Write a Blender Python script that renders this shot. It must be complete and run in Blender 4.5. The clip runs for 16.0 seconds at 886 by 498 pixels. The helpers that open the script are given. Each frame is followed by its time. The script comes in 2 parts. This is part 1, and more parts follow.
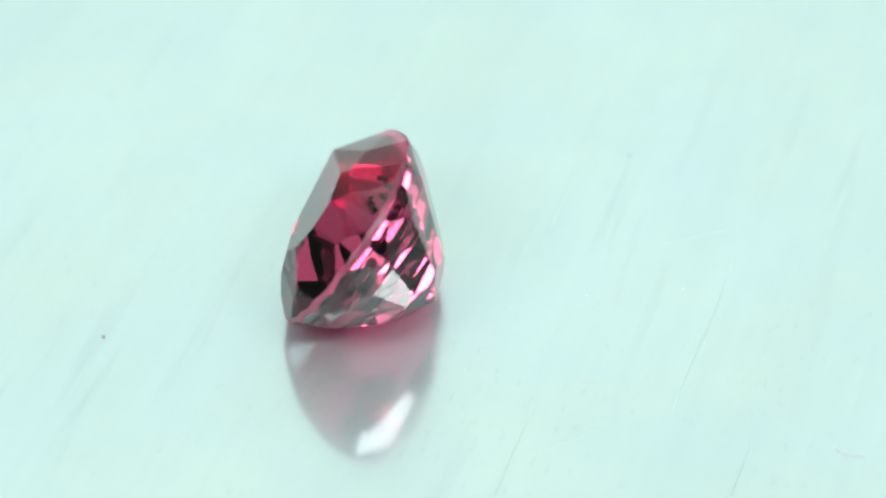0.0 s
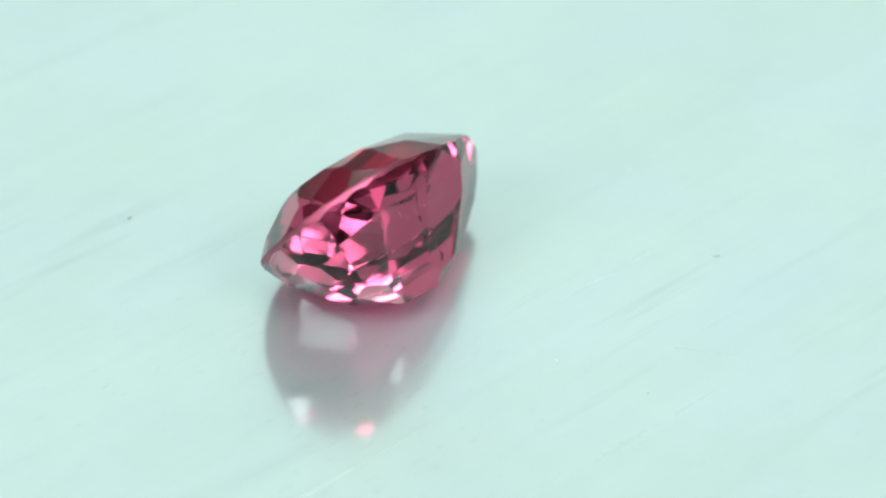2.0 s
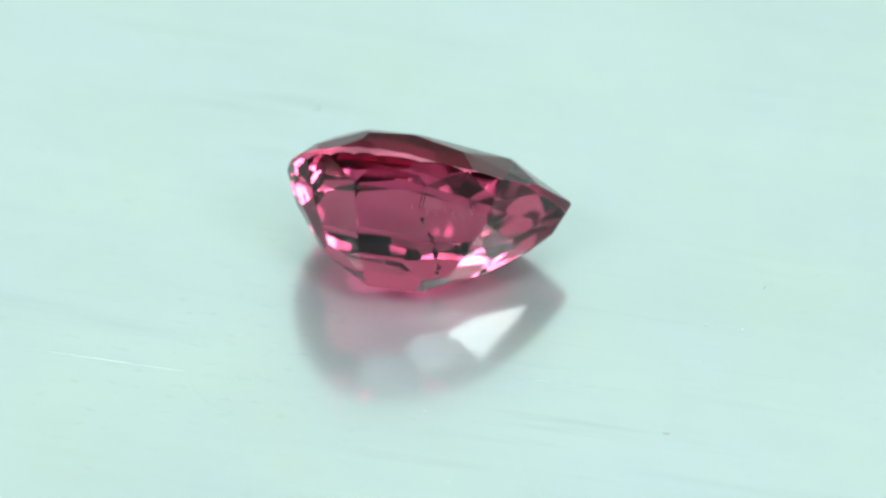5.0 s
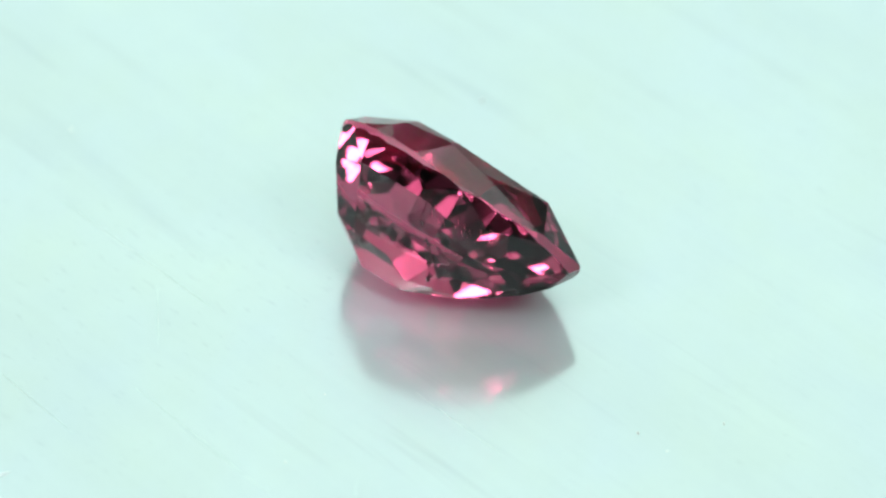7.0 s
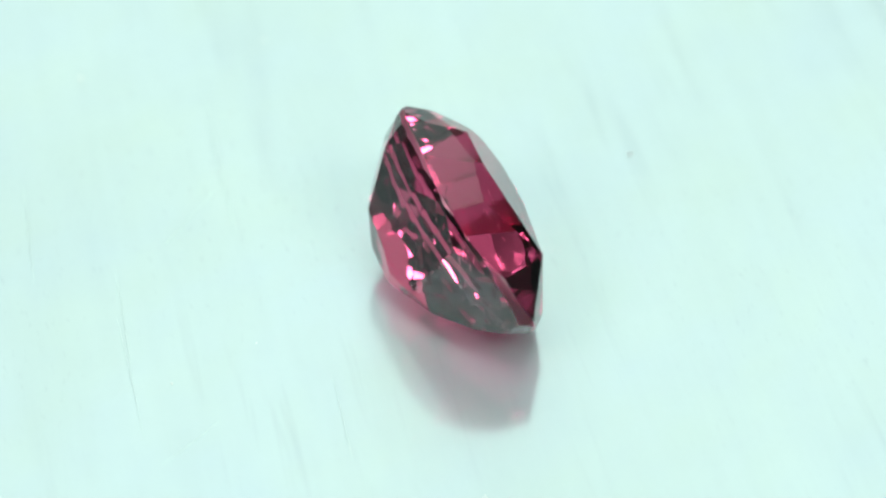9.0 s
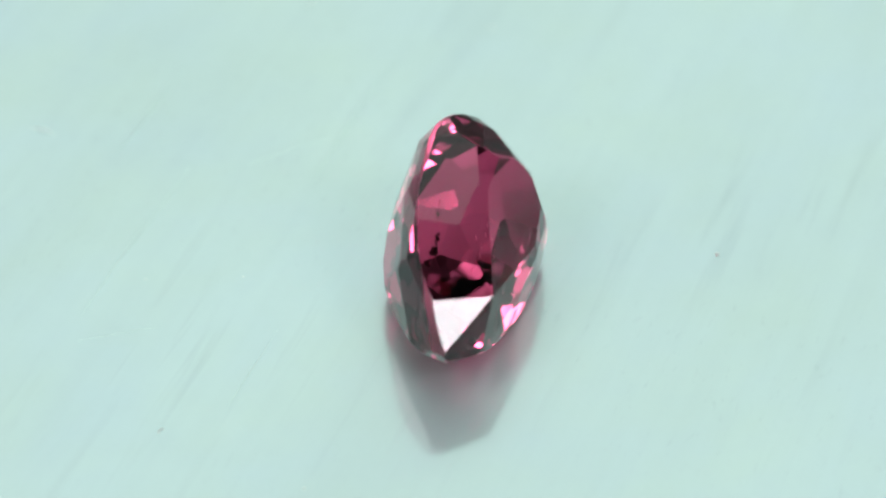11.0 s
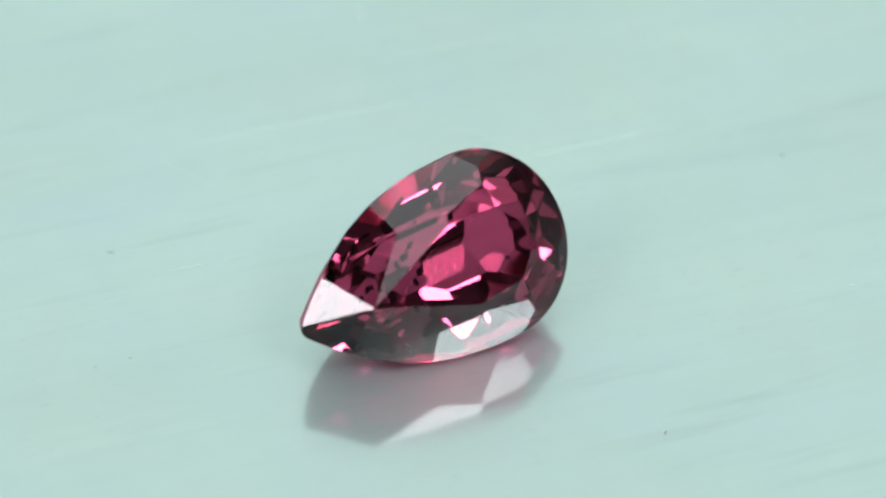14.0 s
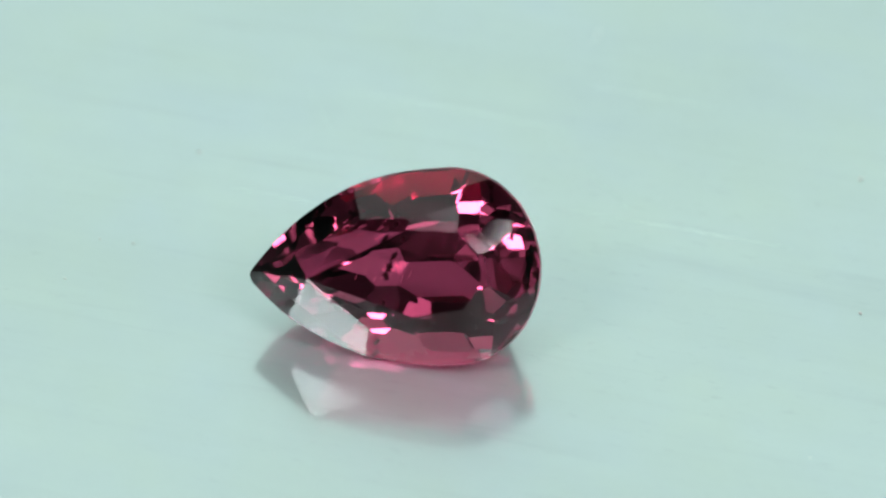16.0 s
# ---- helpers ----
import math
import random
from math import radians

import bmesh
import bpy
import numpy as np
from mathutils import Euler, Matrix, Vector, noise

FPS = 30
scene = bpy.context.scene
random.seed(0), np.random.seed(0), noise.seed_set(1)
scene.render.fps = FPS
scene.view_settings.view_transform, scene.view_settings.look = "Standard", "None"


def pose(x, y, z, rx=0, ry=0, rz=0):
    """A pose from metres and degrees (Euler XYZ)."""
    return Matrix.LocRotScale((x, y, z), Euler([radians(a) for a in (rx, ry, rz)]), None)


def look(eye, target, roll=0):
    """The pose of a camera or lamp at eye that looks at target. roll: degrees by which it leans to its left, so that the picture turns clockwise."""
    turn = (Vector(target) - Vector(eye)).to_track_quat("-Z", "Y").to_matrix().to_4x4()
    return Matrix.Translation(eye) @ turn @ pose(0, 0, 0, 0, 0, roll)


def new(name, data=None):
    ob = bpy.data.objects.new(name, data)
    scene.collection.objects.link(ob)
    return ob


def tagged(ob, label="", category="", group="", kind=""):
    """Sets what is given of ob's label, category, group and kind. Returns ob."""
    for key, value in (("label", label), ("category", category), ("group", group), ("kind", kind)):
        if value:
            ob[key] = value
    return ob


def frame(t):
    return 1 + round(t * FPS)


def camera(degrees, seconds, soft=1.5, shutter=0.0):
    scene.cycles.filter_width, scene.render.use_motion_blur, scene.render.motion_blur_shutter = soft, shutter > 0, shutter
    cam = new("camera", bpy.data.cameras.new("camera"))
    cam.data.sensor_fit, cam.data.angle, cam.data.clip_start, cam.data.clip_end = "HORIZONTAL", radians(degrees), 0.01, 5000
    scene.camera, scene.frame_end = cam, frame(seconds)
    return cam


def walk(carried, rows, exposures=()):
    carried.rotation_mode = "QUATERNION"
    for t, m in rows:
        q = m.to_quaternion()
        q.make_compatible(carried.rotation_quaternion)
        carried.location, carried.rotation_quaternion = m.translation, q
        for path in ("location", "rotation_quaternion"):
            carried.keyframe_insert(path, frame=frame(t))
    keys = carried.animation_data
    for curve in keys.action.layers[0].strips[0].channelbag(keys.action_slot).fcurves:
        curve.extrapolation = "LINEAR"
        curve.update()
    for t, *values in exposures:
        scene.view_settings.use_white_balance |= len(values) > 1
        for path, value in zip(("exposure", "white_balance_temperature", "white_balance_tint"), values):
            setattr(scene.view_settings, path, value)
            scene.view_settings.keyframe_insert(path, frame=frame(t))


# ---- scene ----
# ---- camera: fixed over a slowly turning plate ----
cam = camera(17.91, 16.0, soft=2.4)
cam.data.dof.use_dof, cam.data.dof.focus_distance, cam.data.dof.aperture_fstop = True, 0.0865, 40
EYE = pose(0.0, -0.065795, 0.059522, 48.696, -0.444, -0.395)
walk(cam, [(0.0, EYE), (16.0, EYE)], exposures=[(0.0, 0.2), (1.5, 0.12), (3.5, 0.06), (4.5, 0.06), (6.5, 0.2), (9.0, 0.26), (11.5, -0.12), (16.0, -0.2)])

MM = 0.001
SPIN = 16.6514          # degrees a second, clockwise seen from above

# ---- light ----
world = bpy.data.worlds.new("world")
world.use_nodes = True
scene.world = world
world.node_tree.nodes["Background"].inputs["Color"].default_value = (0.8, 0.95, 0.92, 1)
world.node_tree.nodes["Background"].inputs["Strength"].default_value = 0.1


def lamp(name, eye, target, sx, sy, watts, colour):
    data = bpy.data.lights.new(name, "AREA")
    data.shape, data.size, data.size_y, data.energy, data.color = "RECTANGLE", sx, sy, watts, colour
    ob = new(name, data)
    ob.matrix_basis = look(eye, target)
    return ob


def aim(azimuth, elevation, far):
    """A place seen from the plate's middle: azimuth from the back wall, clockwise from above."""
    az, el = radians(azimuth), radians(elevation)
    return (far * math.cos(el) * math.sin(az), far * math.cos(el) * math.cos(az), far * math.sin(el))


# a broad white screen behind the plate, a lamp to each side of the camera and a small one overhead
lamp("screen_light", aim(0, 50, 0.75), (0, 0, 0), 1.3, 0.95, 2.95, (0.82, 1.0, 0.95))
# broad fill from above, added in place of the room's ambient light
lamp("ambient_fill", (0.0, -0.1, 0.95), (0, -0.1, 0), 0.5, 0.6, 1.75, (0.88, 0.96, 0.98))
lamp("lamp_light", aim(-123, 45, 0.42), (0, 0, 0), 0.135, 0.15, 1.0, (1.0, 0.97, 1.0))
lamp("lamp_light", aim(131.5, 48, 0.42), (0, 0, 0), 0.15, 0.14, 1.0, (1.0, 0.97, 1.0))
lamp("overhead_light", aim(143, 74.5, 0.45), (0, 0, 0), 0.067, 0.067, 0.25, (1.0, 0.97, 1.0))


# ---- materials ----
def material(name, colour, roughness=0.5, metallic=0.0):
    m = bpy.data.materials.new(name)
    m.use_nodes = True
    b = m.node_tree.nodes["Principled BSDF"]
    b.inputs["Base Color"].default_value = (*colour, 1)
    b.inputs["Roughness"].default_value = roughness
    b.inputs["Metallic"].default_value = metallic
    return m


GEM = material("pink_gem", (0.57, 0.068, 0.16), 0.0)
GEM.node_tree.nodes["Principled BSDF"].inputs["Transmission Weight"].default_value = 1.0
GEM.node_tree.nodes["Principled BSDF"].inputs["IOR"].default_value = 1.69


def node(m, kind, **values):
    n = m.node_tree.nodes.new(kind)
    for key, value in values.items():
        n.inputs[key.replace("_", " ")].default_value = value
    return n


def brushed_plate():
    m = material("brushed_aluminium", (0.85, 0.88, 0.87), 0.13, 0.85)
    t = m.node_tree
    b = t.nodes["Principled BSDF"]
    place = node(m, "ShaderNodeTexCoord")

    def grain(turn, along, across, scale, detail):
        """Noise drawn out along the brushing."""
        spin = node(m, "ShaderNodeMapping", Rotation=(0, 0, radians(-turn)))
        squeeze = node(m, "ShaderNodeMapping", Scale=(along, across, 1))
        n = node(m, "ShaderNodeTexNoise", Scale=scale, Detail=detail, Roughness=0.6)
        t.links.new(place.outputs["Object"], spin.inputs["Vector"])
        t.links.new(spin.outputs["Vector"], squeeze.inputs["Vector"])
        t.links.new(squeeze.outputs["Vector"], n.inputs["Vector"])
        return n.outputs["Fac"]

    def ramp(source, lo, hi, a, z):
        r = node(m, "ShaderNodeMapRange", From_Min=lo, From_Max=hi, To_Min=a, To_Max=z)
        t.links.new(source, r.inputs["Value"])
        return r.outputs["Result"]

    def times(a, z):
        n = m.node_tree.nodes.new("ShaderNodeMath")
        n.operation = "MULTIPLY"
        t.links.new(a, n.inputs[0])
        t.links.new(z, n.inputs[1])
        return n.outputs[0]

    fine = grain(71, 0.06, 1.0, 1500, 2)
    lines = grain(69.5, 0.06, 1.0, 330, 4)
    clouds = grain(71, 0.4, 1.0, 110, 2)
    stains = grain(20, 1.0, 1.0, 500, 3)
    hairs = grain(72, 0.07, 1.0, 1000, 3)
    where = grain(0, 1.0, 1.0, 60, 2)
    streak = times(ramp(lines, 0.30, 0.40, 1.0, 0.0), ramp(where, 0.42, 0.6, 0.1, 1.0))
    combed = times(ramp(hairs, 0.30, 0.42, 1.0, 0.0), ramp(where, 0.35, 0.55, 1.0, 0.15))
    streak = times(ramp(streak, 0.0, 1.0, 1.0, 0.88), ramp(combed, 0.0, 1.0, 1.0, 0.90))
    frost = grain(71, 0.3, 1.0, 4200, 3)
    flecks = times(ramp(frost, 0.24, 0.4, 1.0, 0.0), ramp(where, 0.4, 0.62, 0.0, 1.0))
    streak = times(streak, ramp(flecks, 0.0, 1.0, 1.0, 0.9))
    shade = times(times(streak, ramp(clouds, 0.1, 0.9, 0.9, 1.0)), times(ramp(fine, 0.3, 0.6, 0.985, 1.0), ramp(stains, 0.1, 0.9, 0.96, 1.0)))
    mix = node(m, "ShaderNodeMix")
    mix.data_type = "RGBA"
    mix.inputs[6].default_value = (0, 0, 0, 1)
    mix.inputs[7].default_value = (0.9, 0.95, 0.94, 1)
    t.links.new(shade, mix.inputs[0])
    # patches of faint tint, greener and bluer; both hold the light's cyan cast
    tint = node(m, "ShaderNodeMix")
    tint.data_type = "RGBA"
    tint.inputs[6].default_value = (0.79, 0.955, 0.895, 1)
    tint.inputs[7].default_value = (0.775, 0.94, 0.95, 1)
    t.links.new(ramp(grain(40, 0.7, 1.0, 190, 3), 0.3, 0.7, 0.0, 1.0), tint.inputs[0])
    t.links.new(tint.outputs[2], mix.inputs[7])
    # worn metal: a clear gloss over a satin sheen over a broad haze
    satin = node(m, "ShaderNodeBsdfPrincipled", Metallic=0.95)
    haze = node(m, "ShaderNodeBsdfPrincipled", Metallic=0.85)
    for b_, lo, hi in ((b, 0.04, 0.12), (satin, 0.15, 0.31), (haze, 0.55, 0.7)):
        t.links.new(mix.outputs[2], b_.inputs["Base Color"])
        t.links.new(ramp(clouds, 0.0, 1.0, lo, hi), b_.inputs["Roughness"])
    worn = node(m, "ShaderNodeMixShader", Fac=0.48)
    both = node(m, "ShaderNodeMixShader", Fac=0.72)
    t.links.new(satin.outputs[0], worn.inputs[1])
    t.links.new(haze.outputs[0], worn.inputs[2])
    t.links.new(b.outputs[0], both.inputs[1])
    t.links.new(worn.outputs[0], both.inputs[2])
    t.links.new(both.outputs[0], t.nodes["Material Output"].inputs["Surface"])
    return m


PLATE = brushed_plate()
DUST = material("dust", (0.46, 0.46, 0.44), 0.9)
GIRDLE_FROST = material("ground_girdle", (0.70, 0.12, 0.24), 0.45)
GIRDLE_FROST.node_tree.nodes["Principled BSDF"].inputs["Transmission Weight"].default_value = 1.0
GIRDLE_FROST.node_tree.nodes["Principled BSDF"].inputs["IOR"].default_value = 1.69
LINT = material("lint", (0.62, 0.64, 0.63), 0.9)
SCRATCH = material("dull_scratch", (0.58, 0.7, 0.67), 0.5, 1.0)
FLAW = material("dark_flaw", (0.012, 0.006, 0.008), 0.6)
VEIL = material("pale_flaw", (0.75, 0.6, 0.62), 0.5)
# room tones set by what the stone reflects: north lifted, the rest dimmed
PALE = material("lifted_wall_tone", (0.45, 0.47, 0.46), 0.8)
ROOM_DIM = material("dimmed_room_tone", (0.16, 0.17, 0.17), 0.8)
DARK = material("camera_side_dark", (0.05, 0.045, 0.045), 0.9)


# ---- mesh helpers ----
def part(name, bm, mat, parent=None, label=""):
    me = bpy.data.meshes.new(name)
    bm.to_mesh(me)
    bm.free()
    me.materials.append(mat)
    ob = new(name, me)
    ob.parent = parent
    if label:
        ob["label"] = label
    return ob


def box(name, lo, hi, mat):
    bm = bmesh.new()
    bmesh.ops.create_cube(bm, size=1, matrix=Matrix.Translation([(a + b) / 2 for a, b in zip(lo, hi)]) @ Matrix.Diagonal([b - a for a, b in zip(lo, hi)] + [1]))
    return part(name, bm, mat)


# ---- gemstone: an intersection of facet planes, in millimetres, tip along x ----
A1, A2, B, P = 2.688, 6.41, 3.02, 2.529       # pear outline: round end, tip, half width, fullness
GIRDLE, CROWN = 0.12, 1.167
DEPTH, KEEL_X, BULGE, KEEL = 3.544, 0.445, 1.342, 0.238
KEEL_Z, MID = -3.474, 0.003
PAVILION = (0.1, 0.29, 0.5, 0.7, 0.9)
TOP = GIRDLE / 2 + CROWN
# azimuth, slope, and a point on each facet of the crown
CROWN_TIP, FAR_TIP = (33.5, 38.0, 4.27, 0.0, 1.227), (42.5, 37.2, 4.27, 0.0, 1.227)
CROWN_CUTS = ((61.2, 36.4, 4.27, 0.0, 1.227), (64, 40.1, 2.6, 1.66, 0.75), (75, 39.7, 2.6, 1.66, 0.75),
              (67, 28.7, 4.27, 0.0, 1.227), (95, 23.0, 1.2, 1.32, 1.227), (140, 30.0, -0.62, 0.9, 1.227), (173, 27.0, -1.02, 0.0, 1.227))
CROWN_RIM = ((87, 37.0), (131, 36.0), (179.9, 35.5), (100, 43.0), (116, 43.5), (147, 43.5), (163, 43.5))
HEART = np.array((0.9, 0.0, -0.3))


def rim(u):
    """The outline: u from 0 at the tip to 1 at the round end, negative on the other side."""
    side, u = (1 if u >= 0 else -1), abs(u)
    if u < 0.5:
        v = 1 - u / 0.5
        return np.array((A2 * v, side * B * (1 - v ** P)))
    w = math.pi / 2 * (1 + (u - 0.5) / 0.5)
    return np.array((A1 * math.cos(w), side * B * math.sin(w)))


OUTLINE = np.array([rim(s * i / 60) for i in range(61) for s in (1, -1)])


def pavilion(u, s):
    k = 1 - s ** BULGE
    c = np.array((KEEL_X, 0.0))
    q = c + (rim(u) - c) * (k + (1 - k) * np.array((KEEL, 0.02)))
    return np.array((*q, -GIRDLE / 2 - DEPTH * s))


def tangent_plane(u, s, out):
    """The plane that touches the pavilion's swelling at (u, s), moved outwards."""
    e = 1e-3
    p = pavilion(u, s)
    n = np.cross(pavilion(u + e, s) - pavilion(u - e, s), pavilion(u, s + e) - pavilion(u, s - e))
    n /= np.linalg.norm(n)
    n = n if n @ (p - HEART) > 0 else -n
    return n, n @ p + out


def level(azimuth, slope):
    """A unit normal that leans from the vertical by the slope, towards the azimuth."""
    az, th = radians(azimuth), radians(slope)
    return np.array((math.cos(az) * math.sin(th), math.sin(az) * math.sin(th), math.cos(th)))


def facing(azimuth, slope, point):
    """A plane through a point."""
    n = level(azimuth, slope)
    return n, n @ np.array(point)


def sloped(azimuth, slope, shape=OUTLINE, z=GIRDLE / 2):
    """A plane on the edge of the shape at height z, facing an azimuth, at a slope from the level."""
    n = level(azimuth, slope)
    return n, (shape @ n[:2]).max() + z * n[2]


def facet_planes():
    rnd = random.Random(4)

    def hand_cut(plane, spread=0.008):
        """The plane, a little off as a hand-cut facet is."""
        n, d = plane
        m = n + np.array([rnd.gauss(0, spread) for _ in range(3)])
        m /= np.linalg.norm(m)
        foot = HEART + n * (d - n @ HEART)
        return m, m @ foot + rnd.uniform(-0.01, 0.02)

    planes = [(np.array((0, 0, 1.0)), TOP)]
    for s in (1, -1):
        for i in range(48):
            u, e = s * (i + 0.5) / 48, 1e-3
            t = rim(u + e) - rim(u - e)
            n = np.array((t[1], -t[0], 0)) / np.linalg.norm(t)
            p = np.array((*rim(u), 0))
            n = n if n @ p > 0 else -n
            planes.append((n, n @ p))
            c = n * math.cos(radians(22)) + np.array((0, 0, math.sin(radians(22))))
            planes.append((c, c @ (p + np.array((0, 0, GIRDLE / 2))) - 0.012))
        # the crown: a ridge at the tip, then large triangles, a kite to each side, and mains round the end
        for az, slope, x, y, z in (CROWN_TIP if s > 0 else FAR_TIP,) + CROWN_CUTS:
            planes.append(facing(az * s, slope, (x, y * s, z)))
        for az, slope in CROWN_RIM:
            planes.append(sloped(az * s, slope))
        for i in range(1, 10):
            u, e = s * (i + 0.5 + rnd.uniform(-0.12, 0.12)) / 10, 1e-3
            t = rim(u + e) - rim(u - e)
            n = np.array((t[1], -t[0], 0)) / np.linalg.norm(t)
            n = n if n @ np.array((*rim(u), 0)) > 0 else -n
            n = n * math.cos(radians(21)) - np.array((0, 0, math.sin(radians(21))))
            planes.append((n, n @ np.array((*rim(u), -GIRDLE / 2)) + rnd.uniform(0.0, 0.012)))
        for u in PAVILION:
            planes.append(hand_cut(tangent_plane(s * u, 0.16, -0.01)))
            planes.append(hand_cut(tangent_plane(s * u, 0.42, MID + (0.1 if u < 0.2 else 0.0))))
        # the flat facets along the keel
        for az, slope in ((20, 24.5), (62, 31.2), (92, 32.5), (122, 32.5), (160, 33.2)):
            n = level(az * s, 180 - slope)
            planes.append(hand_cut((n, max(n @ np.array((x, 0, KEEL_Z)) for x in (0.22, 1.85)))))
    planes.append(tangent_plane(0.9999, 0.42, MID))
    # the worn tip
    for y, z, d in ((0, 0, 0.10), (0.5, 0, 0.07), (-0.5, 0, 0.07), (0, 0.5, 0.09), (0, -0.5, 0.07)):
        n = np.array((1.0, y, z)) / math.hypot(1, y, z)
        planes.append((n, n[0] * (A2 - d)))
    return planes


def cut(polys, n, d):
    """A convex body, as a list of polygons, less what lies beyond the plane."""
    out, edge = [], []
    for poly in polys:
        h = poly @ n - d
        if (h <= 1e-9).all():
            out.append(poly)
            continue
        kept = []
        for i in range(len(poly)):
            j = (i + 1) % len(poly)
            if h[i] <= 1e-9:
                kept.append(poly[i])
            if (h[i] > 1e-9) != (h[j] > 1e-9):
                x = poly[i] + (poly[j] - poly[i]) * (h[i] / (h[i] - h[j]))
                kept.append(x)
                edge.append(x)
        if len(kept) > 2:
            out.append(np.array(kept))
    if len(edge) > 2:
        ring = np.array(edge)
        c = ring.mean(0)
        a = ring[0] - c
        a /= np.linalg.norm(a)
        b = np.cross(n, a)
        ring = ring[np.argsort(np.arctan2((ring - c) @ b, (ring - c) @ a))]
        out.append(ring[[0] + [i for i in range(1, len(ring)) if np.abs(ring[i] - ring[i - 1]).max() > 1e-7]])
    return out


def gem_polys():
    r = 12.0
    c = np.array([(x, y, z) for x in (-r, r) for y in (-r, r) for z in (-r, r)])
    polys = [c[list(f)] for f in ((0, 1, 3, 2), (4, 6, 7, 5), (0, 4, 5, 1), (2, 3, 7, 6), (0, 2, 6, 4), (1, 5, 7, 3))]
    for n, d in facet_planes():
        polys = cut(polys, n, d)
    return polys


def gemstone():
    bm = bmesh.new()
    for poly in gem_polys():
        bm.faces.new([bm.verts.new(Vector(v) * MM) for v in poly])
    bmesh.ops.remove_doubles(bm, verts=bm.verts, dist=2e-6)
    bmesh.ops.recalc_face_normals(bm, faces=bm.faces)
    for face in bm.faces:
        face.material_index = 1 if -0.2 < face.normal.z < 0.4 else 0
    ob = part("gemstone", bm, GEM)
    ob.data.materials.append(GIRDLE_FROST)
    return tagged(ob, "transparent pink pear-cut gemstone lying on a brushed metal plate", "gemstone")


turn = Matrix.Rotation(radians(93.536), 4, "Z") @ Matrix.Rotation(radians(-54.841), 4, "X") @ Matrix.Rotation(radians(14.455), 4, "Y")
gem = gemstone()
low = min((turn @ v.co).z for v in gem.data.vertices)


def flaw(name, a, b, width, steps, seed, mat, parent, label):
    """A jagged blade of a crack inside the stone, from a to b."""
    rnd = random.Random(seed)
    a, b = Vector(a), Vector(b)
    way = (b - a).normalized()
    side = way.orthogonal().normalized()
    deep = way.cross(side)
    bm = bmesh.new()
    rings = []
    for i in range(steps + 1):
        f = i / steps
        w = width * (0.25 + rnd.random()) * math.sin(math.pi * (0.06 + 0.88 * f))
        c = a.lerp(b, f) + side * rnd.uniform(-1, 1) * width * 0.35 + deep * rnd.uniform(-1, 1) * width * 0.35
        rings.append([bm.verts.new((c + side * w * x + deep * w * 0.8 * y) * MM) for x, y in ((1, 0), (0, 1), (-1, 0), (0, -1))])
    for p, q in zip(rings, rings[1:]):
        for j in range(4):
            bm.faces.new((p[j], p[(j + 1) % 4], q[(j + 1) % 4], q[j]))
    bm.faces.new(rings[0][::-1])
    bm.faces.new(rings[-1])
    return part(name, bm, mat, parent, label)


for a, b, width, steps, seed in (((1.45, -1.7, -0.35), (1.42, -1.1, -1.0), 0.03, 8, 3), ((1.42, -1.0, -1.08), (1.55, -0.8, -1.25), 0.09, 5, 4),
                                 ((1.75, -0.5, -1.4), (1.95, -0.2, -1.7), 0.11, 9, 5), ((1.95, -0.15, -1.7), (2.15, 0.1, -2.15), 0.14, 9, 6),
                                 ((2.15, 0.15, -2.2), (2.28, 0.4, -2.55), 0.16, 8, 7)):
    flaw("crack", a, b, width, steps, seed, FLAW, gem, "dark jagged crack inside the stone")
for i in range(7):
    x, y, z = 1.2 + 0.28 * i, 0.15 * math.sin(i * 2.1), -0.15 - 0.11 * (i % 3)
    flaw("needle", (x, y, z), (x + 0.1, y + 0.22, z - 0.16), 0.012, 3, 20 + i, VEIL, gem, "pale fine needle inside the stone")
GEM_POSE = Matrix.Translation((-2.19 * MM, -1.037 * MM, -low + 0.00001)) @ turn


# ---- plate and surroundings ----
SCRATCHES = [(3.32, -7.38, 5.84, -5.9, 0.012),
             (1.27, -12.22, 3.59, -5.27, 0.03),
             (7.72, -5.64, 9.26, -1.28, 0.018),
             (8.65, -3.52, 10.27, 1.72, 0.02),
             (4.12, 2.12, 5.35, 5.64, 0.02),
             (7.97, 2.19, 10.23, 2.93, 0.012),
             (8.59, -10.82, 10.22, -6.31, 0.03)]


def plate():
    bm = bmesh.new()
    bmesh.ops.create_cone(bm, cap_ends=True, segments=128, radius1=0.075, radius2=0.075, depth=0.004, matrix=Matrix.Translation((0, 0, -0.002)))
    ob = part("turntable_plate", bm, PLATE)
    return tagged(ob, "round brushed aluminium turntable plate with fine scratches", "turntable")


disc = plate()


def scratch(x0, y0, x1, y1, width, seed):
    """A thin worn line on the plate, a few thousandths of a millimetre proud, uneven in width."""
    rnd = random.Random(seed)
    a, b = Vector((x0, y0, 0)), Vector((x1, y1, 0))
    side = Vector((-(b - a).y, (b - a).x, 0)).normalized()
    bm = bmesh.new()
    rows = []
    for i in range(15):
        f = i / 14
        w = width / 2 * math.sin(math.pi * (0.04 + 0.92 * f)) * rnd.uniform(0.35, 1.0)
        c = a.lerp(b, f) + side * rnd.uniform(-0.25, 0.25) * width
        rows.append([bm.verts.new((c + side * w * k + Vector((0, 0, h))) * MM) for k, h in ((-1, -0.002), (0, 0.006), (1, -0.002))])
    for p, q in zip(rows, rows[1:]):
        for j in (0, 1):
            bm.faces.new((p[j], q[j], q[j + 1], p[j + 1]))
    bmesh.ops.recalc_face_normals(bm, faces=bm.faces)
    return part("scratch", bm, SCRATCH, disc, "thin dull scratch")


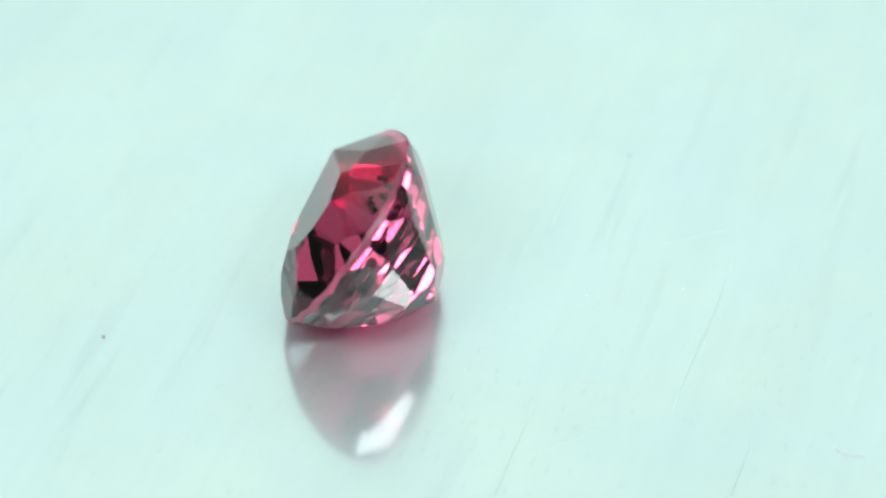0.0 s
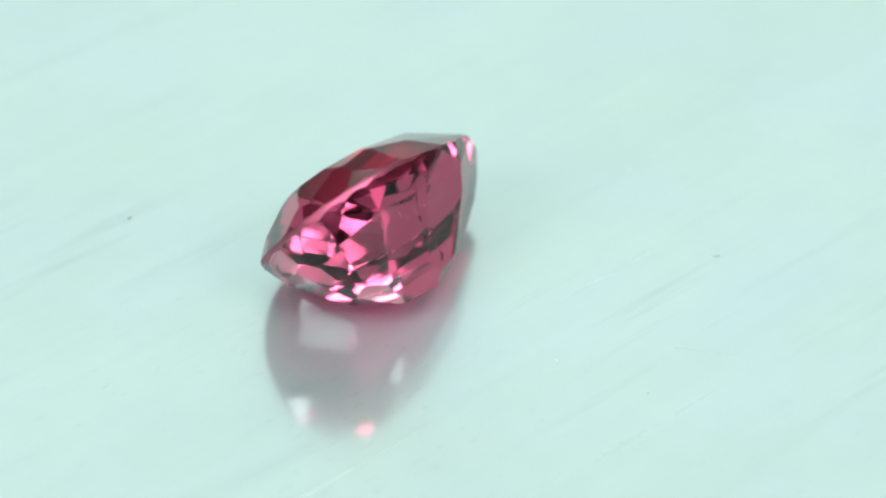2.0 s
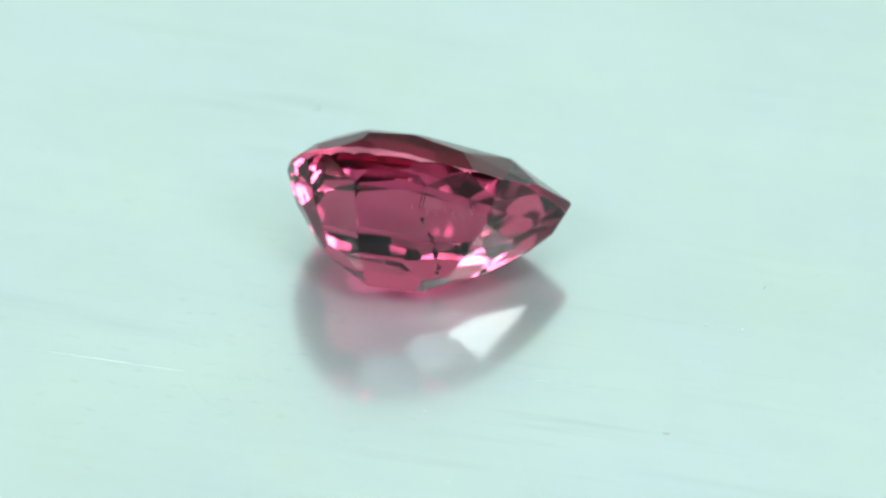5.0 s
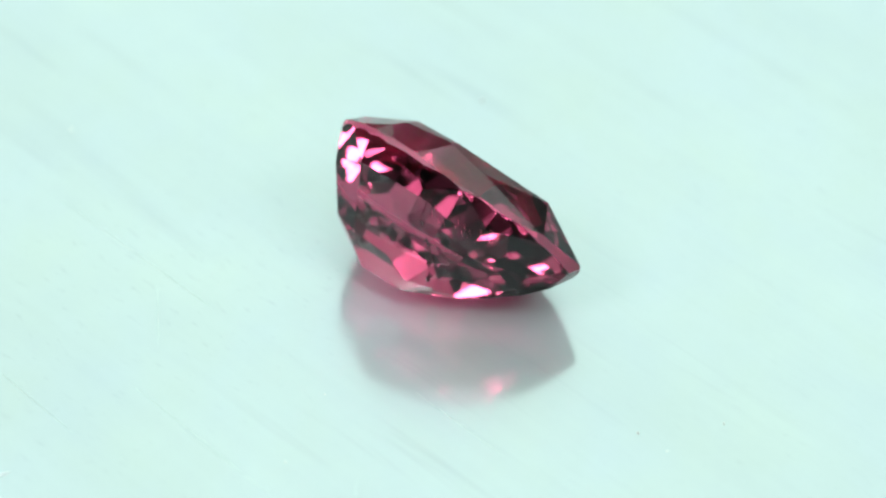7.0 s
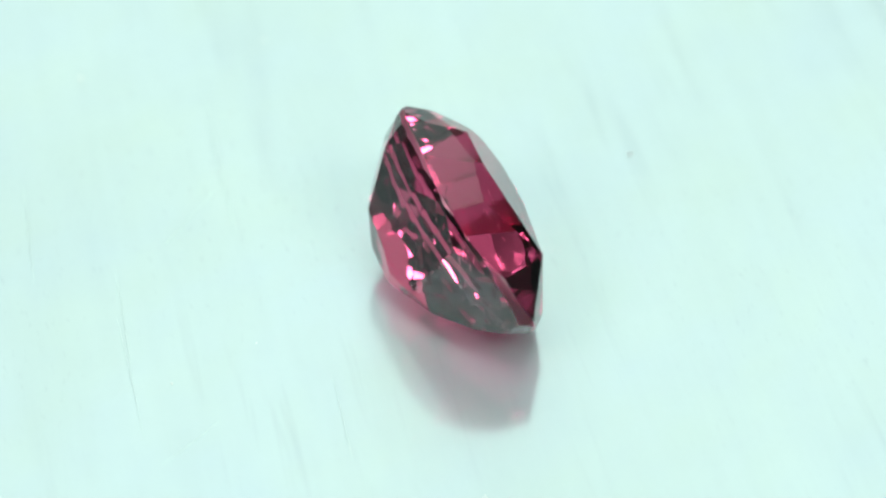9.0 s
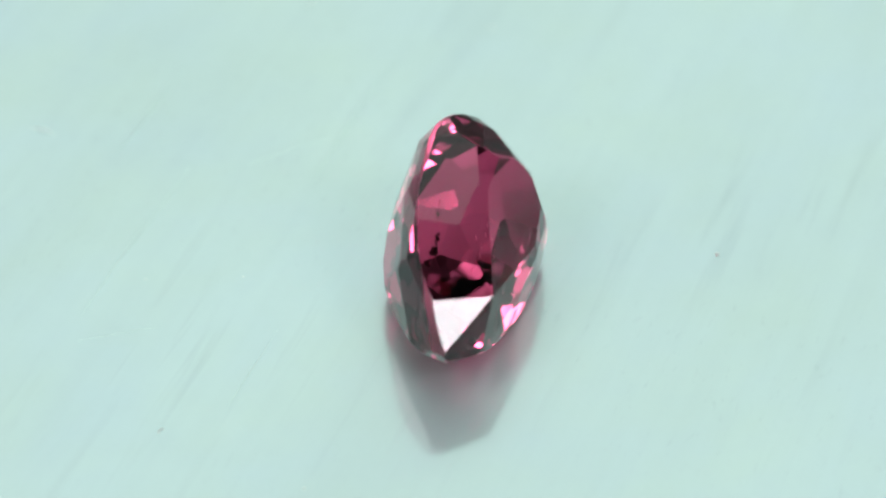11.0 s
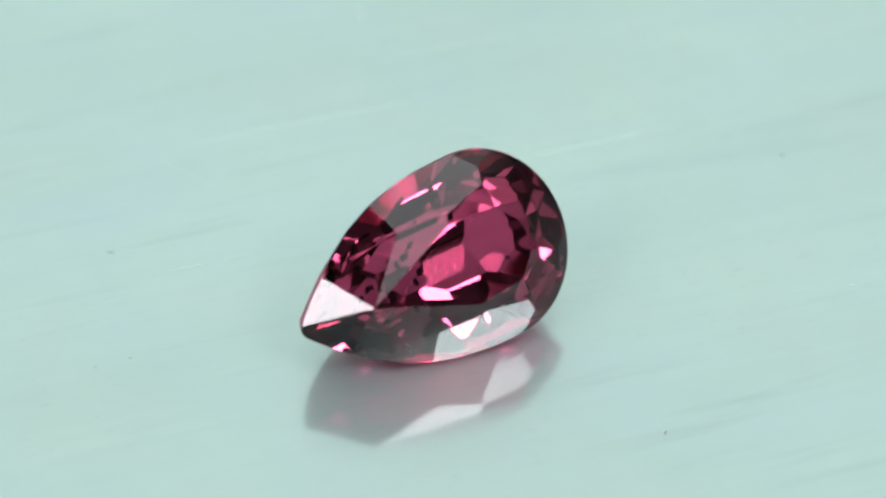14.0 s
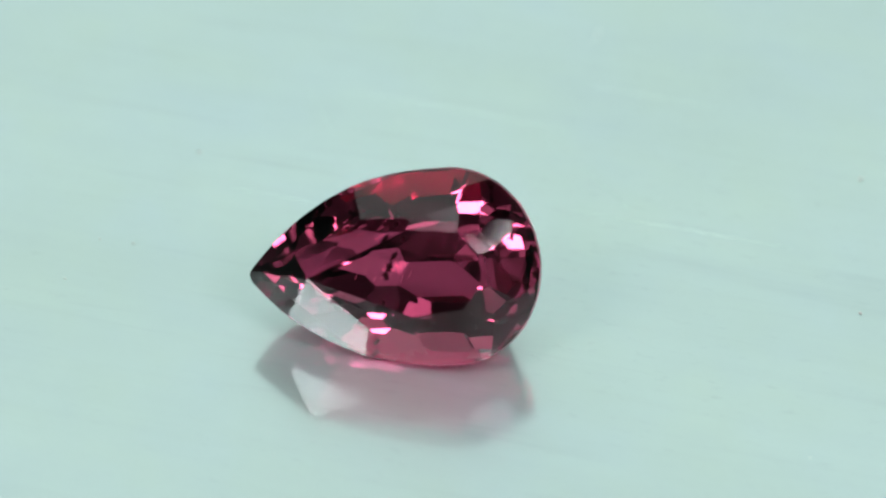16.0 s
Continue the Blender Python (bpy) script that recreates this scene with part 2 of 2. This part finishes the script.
for i, line in enumerate(SCRATCHES):
    scratch(*line, 40 + i)
tagged(box("tabletop", (-0.8, -0.6, -0.03), (0.8, 0.9, -0.004), ROOM_DIM), "plain dark grey tabletop under the plate", "table", kind="structure")
# unseen, added so that facets turned to the camera reflect darkness
tagged(box("dark_wall_south", (-0.8, -0.65, -0.03), (0.8, -0.6, 1.0), DARK), "unseen dark wall added behind the camera to darken the stone's facets", "wall", kind="structure")
# unseen; made lighter to brighten what the far crown facets reflect
tagged(box("wall_north", (-0.8, 0.9, -0.03), (0.8, 0.95, 1.0), PALE), "plain unseen wall, its tone set for the stone's reflections", "wall", kind="structure")
# unseen sides and ceiling, darkened to deepen the stone's contrast
tagged(box("wall_west", (-0.85, -0.65, -0.03), (-0.8, 0.95, 1.0), ROOM_DIM), "plain unseen wall, its tone set for the stone's reflections", "wall", kind="structure")
tagged(box("wall_east", (0.8, -0.65, -0.03), (0.85, 0.95, 1.0), ROOM_DIM), "plain unseen wall, its tone set for the stone's reflections", "wall", kind="structure")
tagged(box("ceiling", (-0.85, -0.65, 1.0), (0.85, 0.95, 1.05), ROOM_DIM), "plain unseen ceiling, toned dark for the stone's reflections", "ceiling", kind="structure")


# ---- dust, lying on the plate ----
def on_plate(radius, phase):
    return Vector((radius * MM * math.cos(radians(phase)), radius * MM * math.sin(radians(phase)), 0))


def grain_of_dust(size, seed):
    rnd = random.Random(seed)
    bm = bmesh.new()
    bmesh.ops.create_icosphere(bm, subdivisions=2, radius=size / 2 * MM)
    for v in bm.verts:
        v.co *= 1 + rnd.uniform(-0.25, 0.25)
        v.co.z = v.co.z * 0.5
    low = min(v.co.z for v in bm.verts)
    for v in bm.verts:
        v.co.z -= low
    ob = part("dust_grain", bm, DUST)
    return tagged(ob, "tiny dark grain of dust on the metal plate", "dust", "dust on the plate")


def fibre(length, bend, mat):
    """A short curled hair, as a thin bent tube."""
    bm = bmesh.new()
    rings, r = [], 0.018 * MM
    for i in range(13):
        a = bend * (i / 12 - 0.5)
        rad = length / abs(bend) * MM
        c = Vector((rad * math.sin(a), rad * (1 - math.cos(a)), r))
        side = Vector((-math.sin(a), math.cos(a), 0))
        k = r * (0.5 + 0.5 * math.sin(math.pi * (i + 1) / 14))
        rings.append([bm.verts.new(c + side * k * math.cos(w) + Vector((0, 0, k * math.sin(w)))) for w in [2 * math.pi * j / 6 for j in range(6)]])
    for p, q in zip(rings, rings[1:]):
        for j in range(6):
            bm.faces.new((p[j], p[(j + 1) % 6], q[(j + 1) % 6], q[j]))
    bm.faces.new(rings[0][::-1])
    bm.faces.new(rings[-1])
    ob = part("lint_fibre", bm, mat)
    return tagged(ob, "short curled dark fibre lying on the metal plate", "lint", "dust on the plate")


DUST_SPOTS = [(9.85, 192.9, 0.121), (9.26, 72.9, 0.083), (10.37, 73.0, 0.066), (11.06, 83.8, 0.072), (15.73, 286.7, 0.138), (14.02, 261.9, 0.11), (5.45, 356.9, 0.055), (8.5, 0.1, 0.066), (13.89, 234.1, 0.055)]
DUSTS = []
for radius, phase, size in DUST_SPOTS:
    DUSTS.append((grain_of_dust(size, int(phase * 10)), Matrix.Translation(on_plate(radius, phase))))
DUSTS.append((fibre(0.34, 2.6, DUST), Matrix.Translation(on_plate(9.86, 42.8)) @ Matrix.Rotation(radians(60), 4, "Z")))
DUSTS.append((fibre(0.9, 1.2, LINT), Matrix.Translation(on_plate(14.78, 330.5)) @ Matrix.Rotation(radians(-20), 4, "Z")))


def spun(m, t):
    return Matrix.Rotation(radians(-SPIN * t), 4, "Z") @ m


def motions():
    times = [i * 0.5 for i in range(33)]
    walk(disc, [(t, spun(Matrix(), t)) for t in times])
    for grain, m in DUSTS:
        walk(grain, [(t, spun(m, t)) for t in times])
    walk(gem, [(t, spun(GEM_POSE, t)) for t in times])


motions()
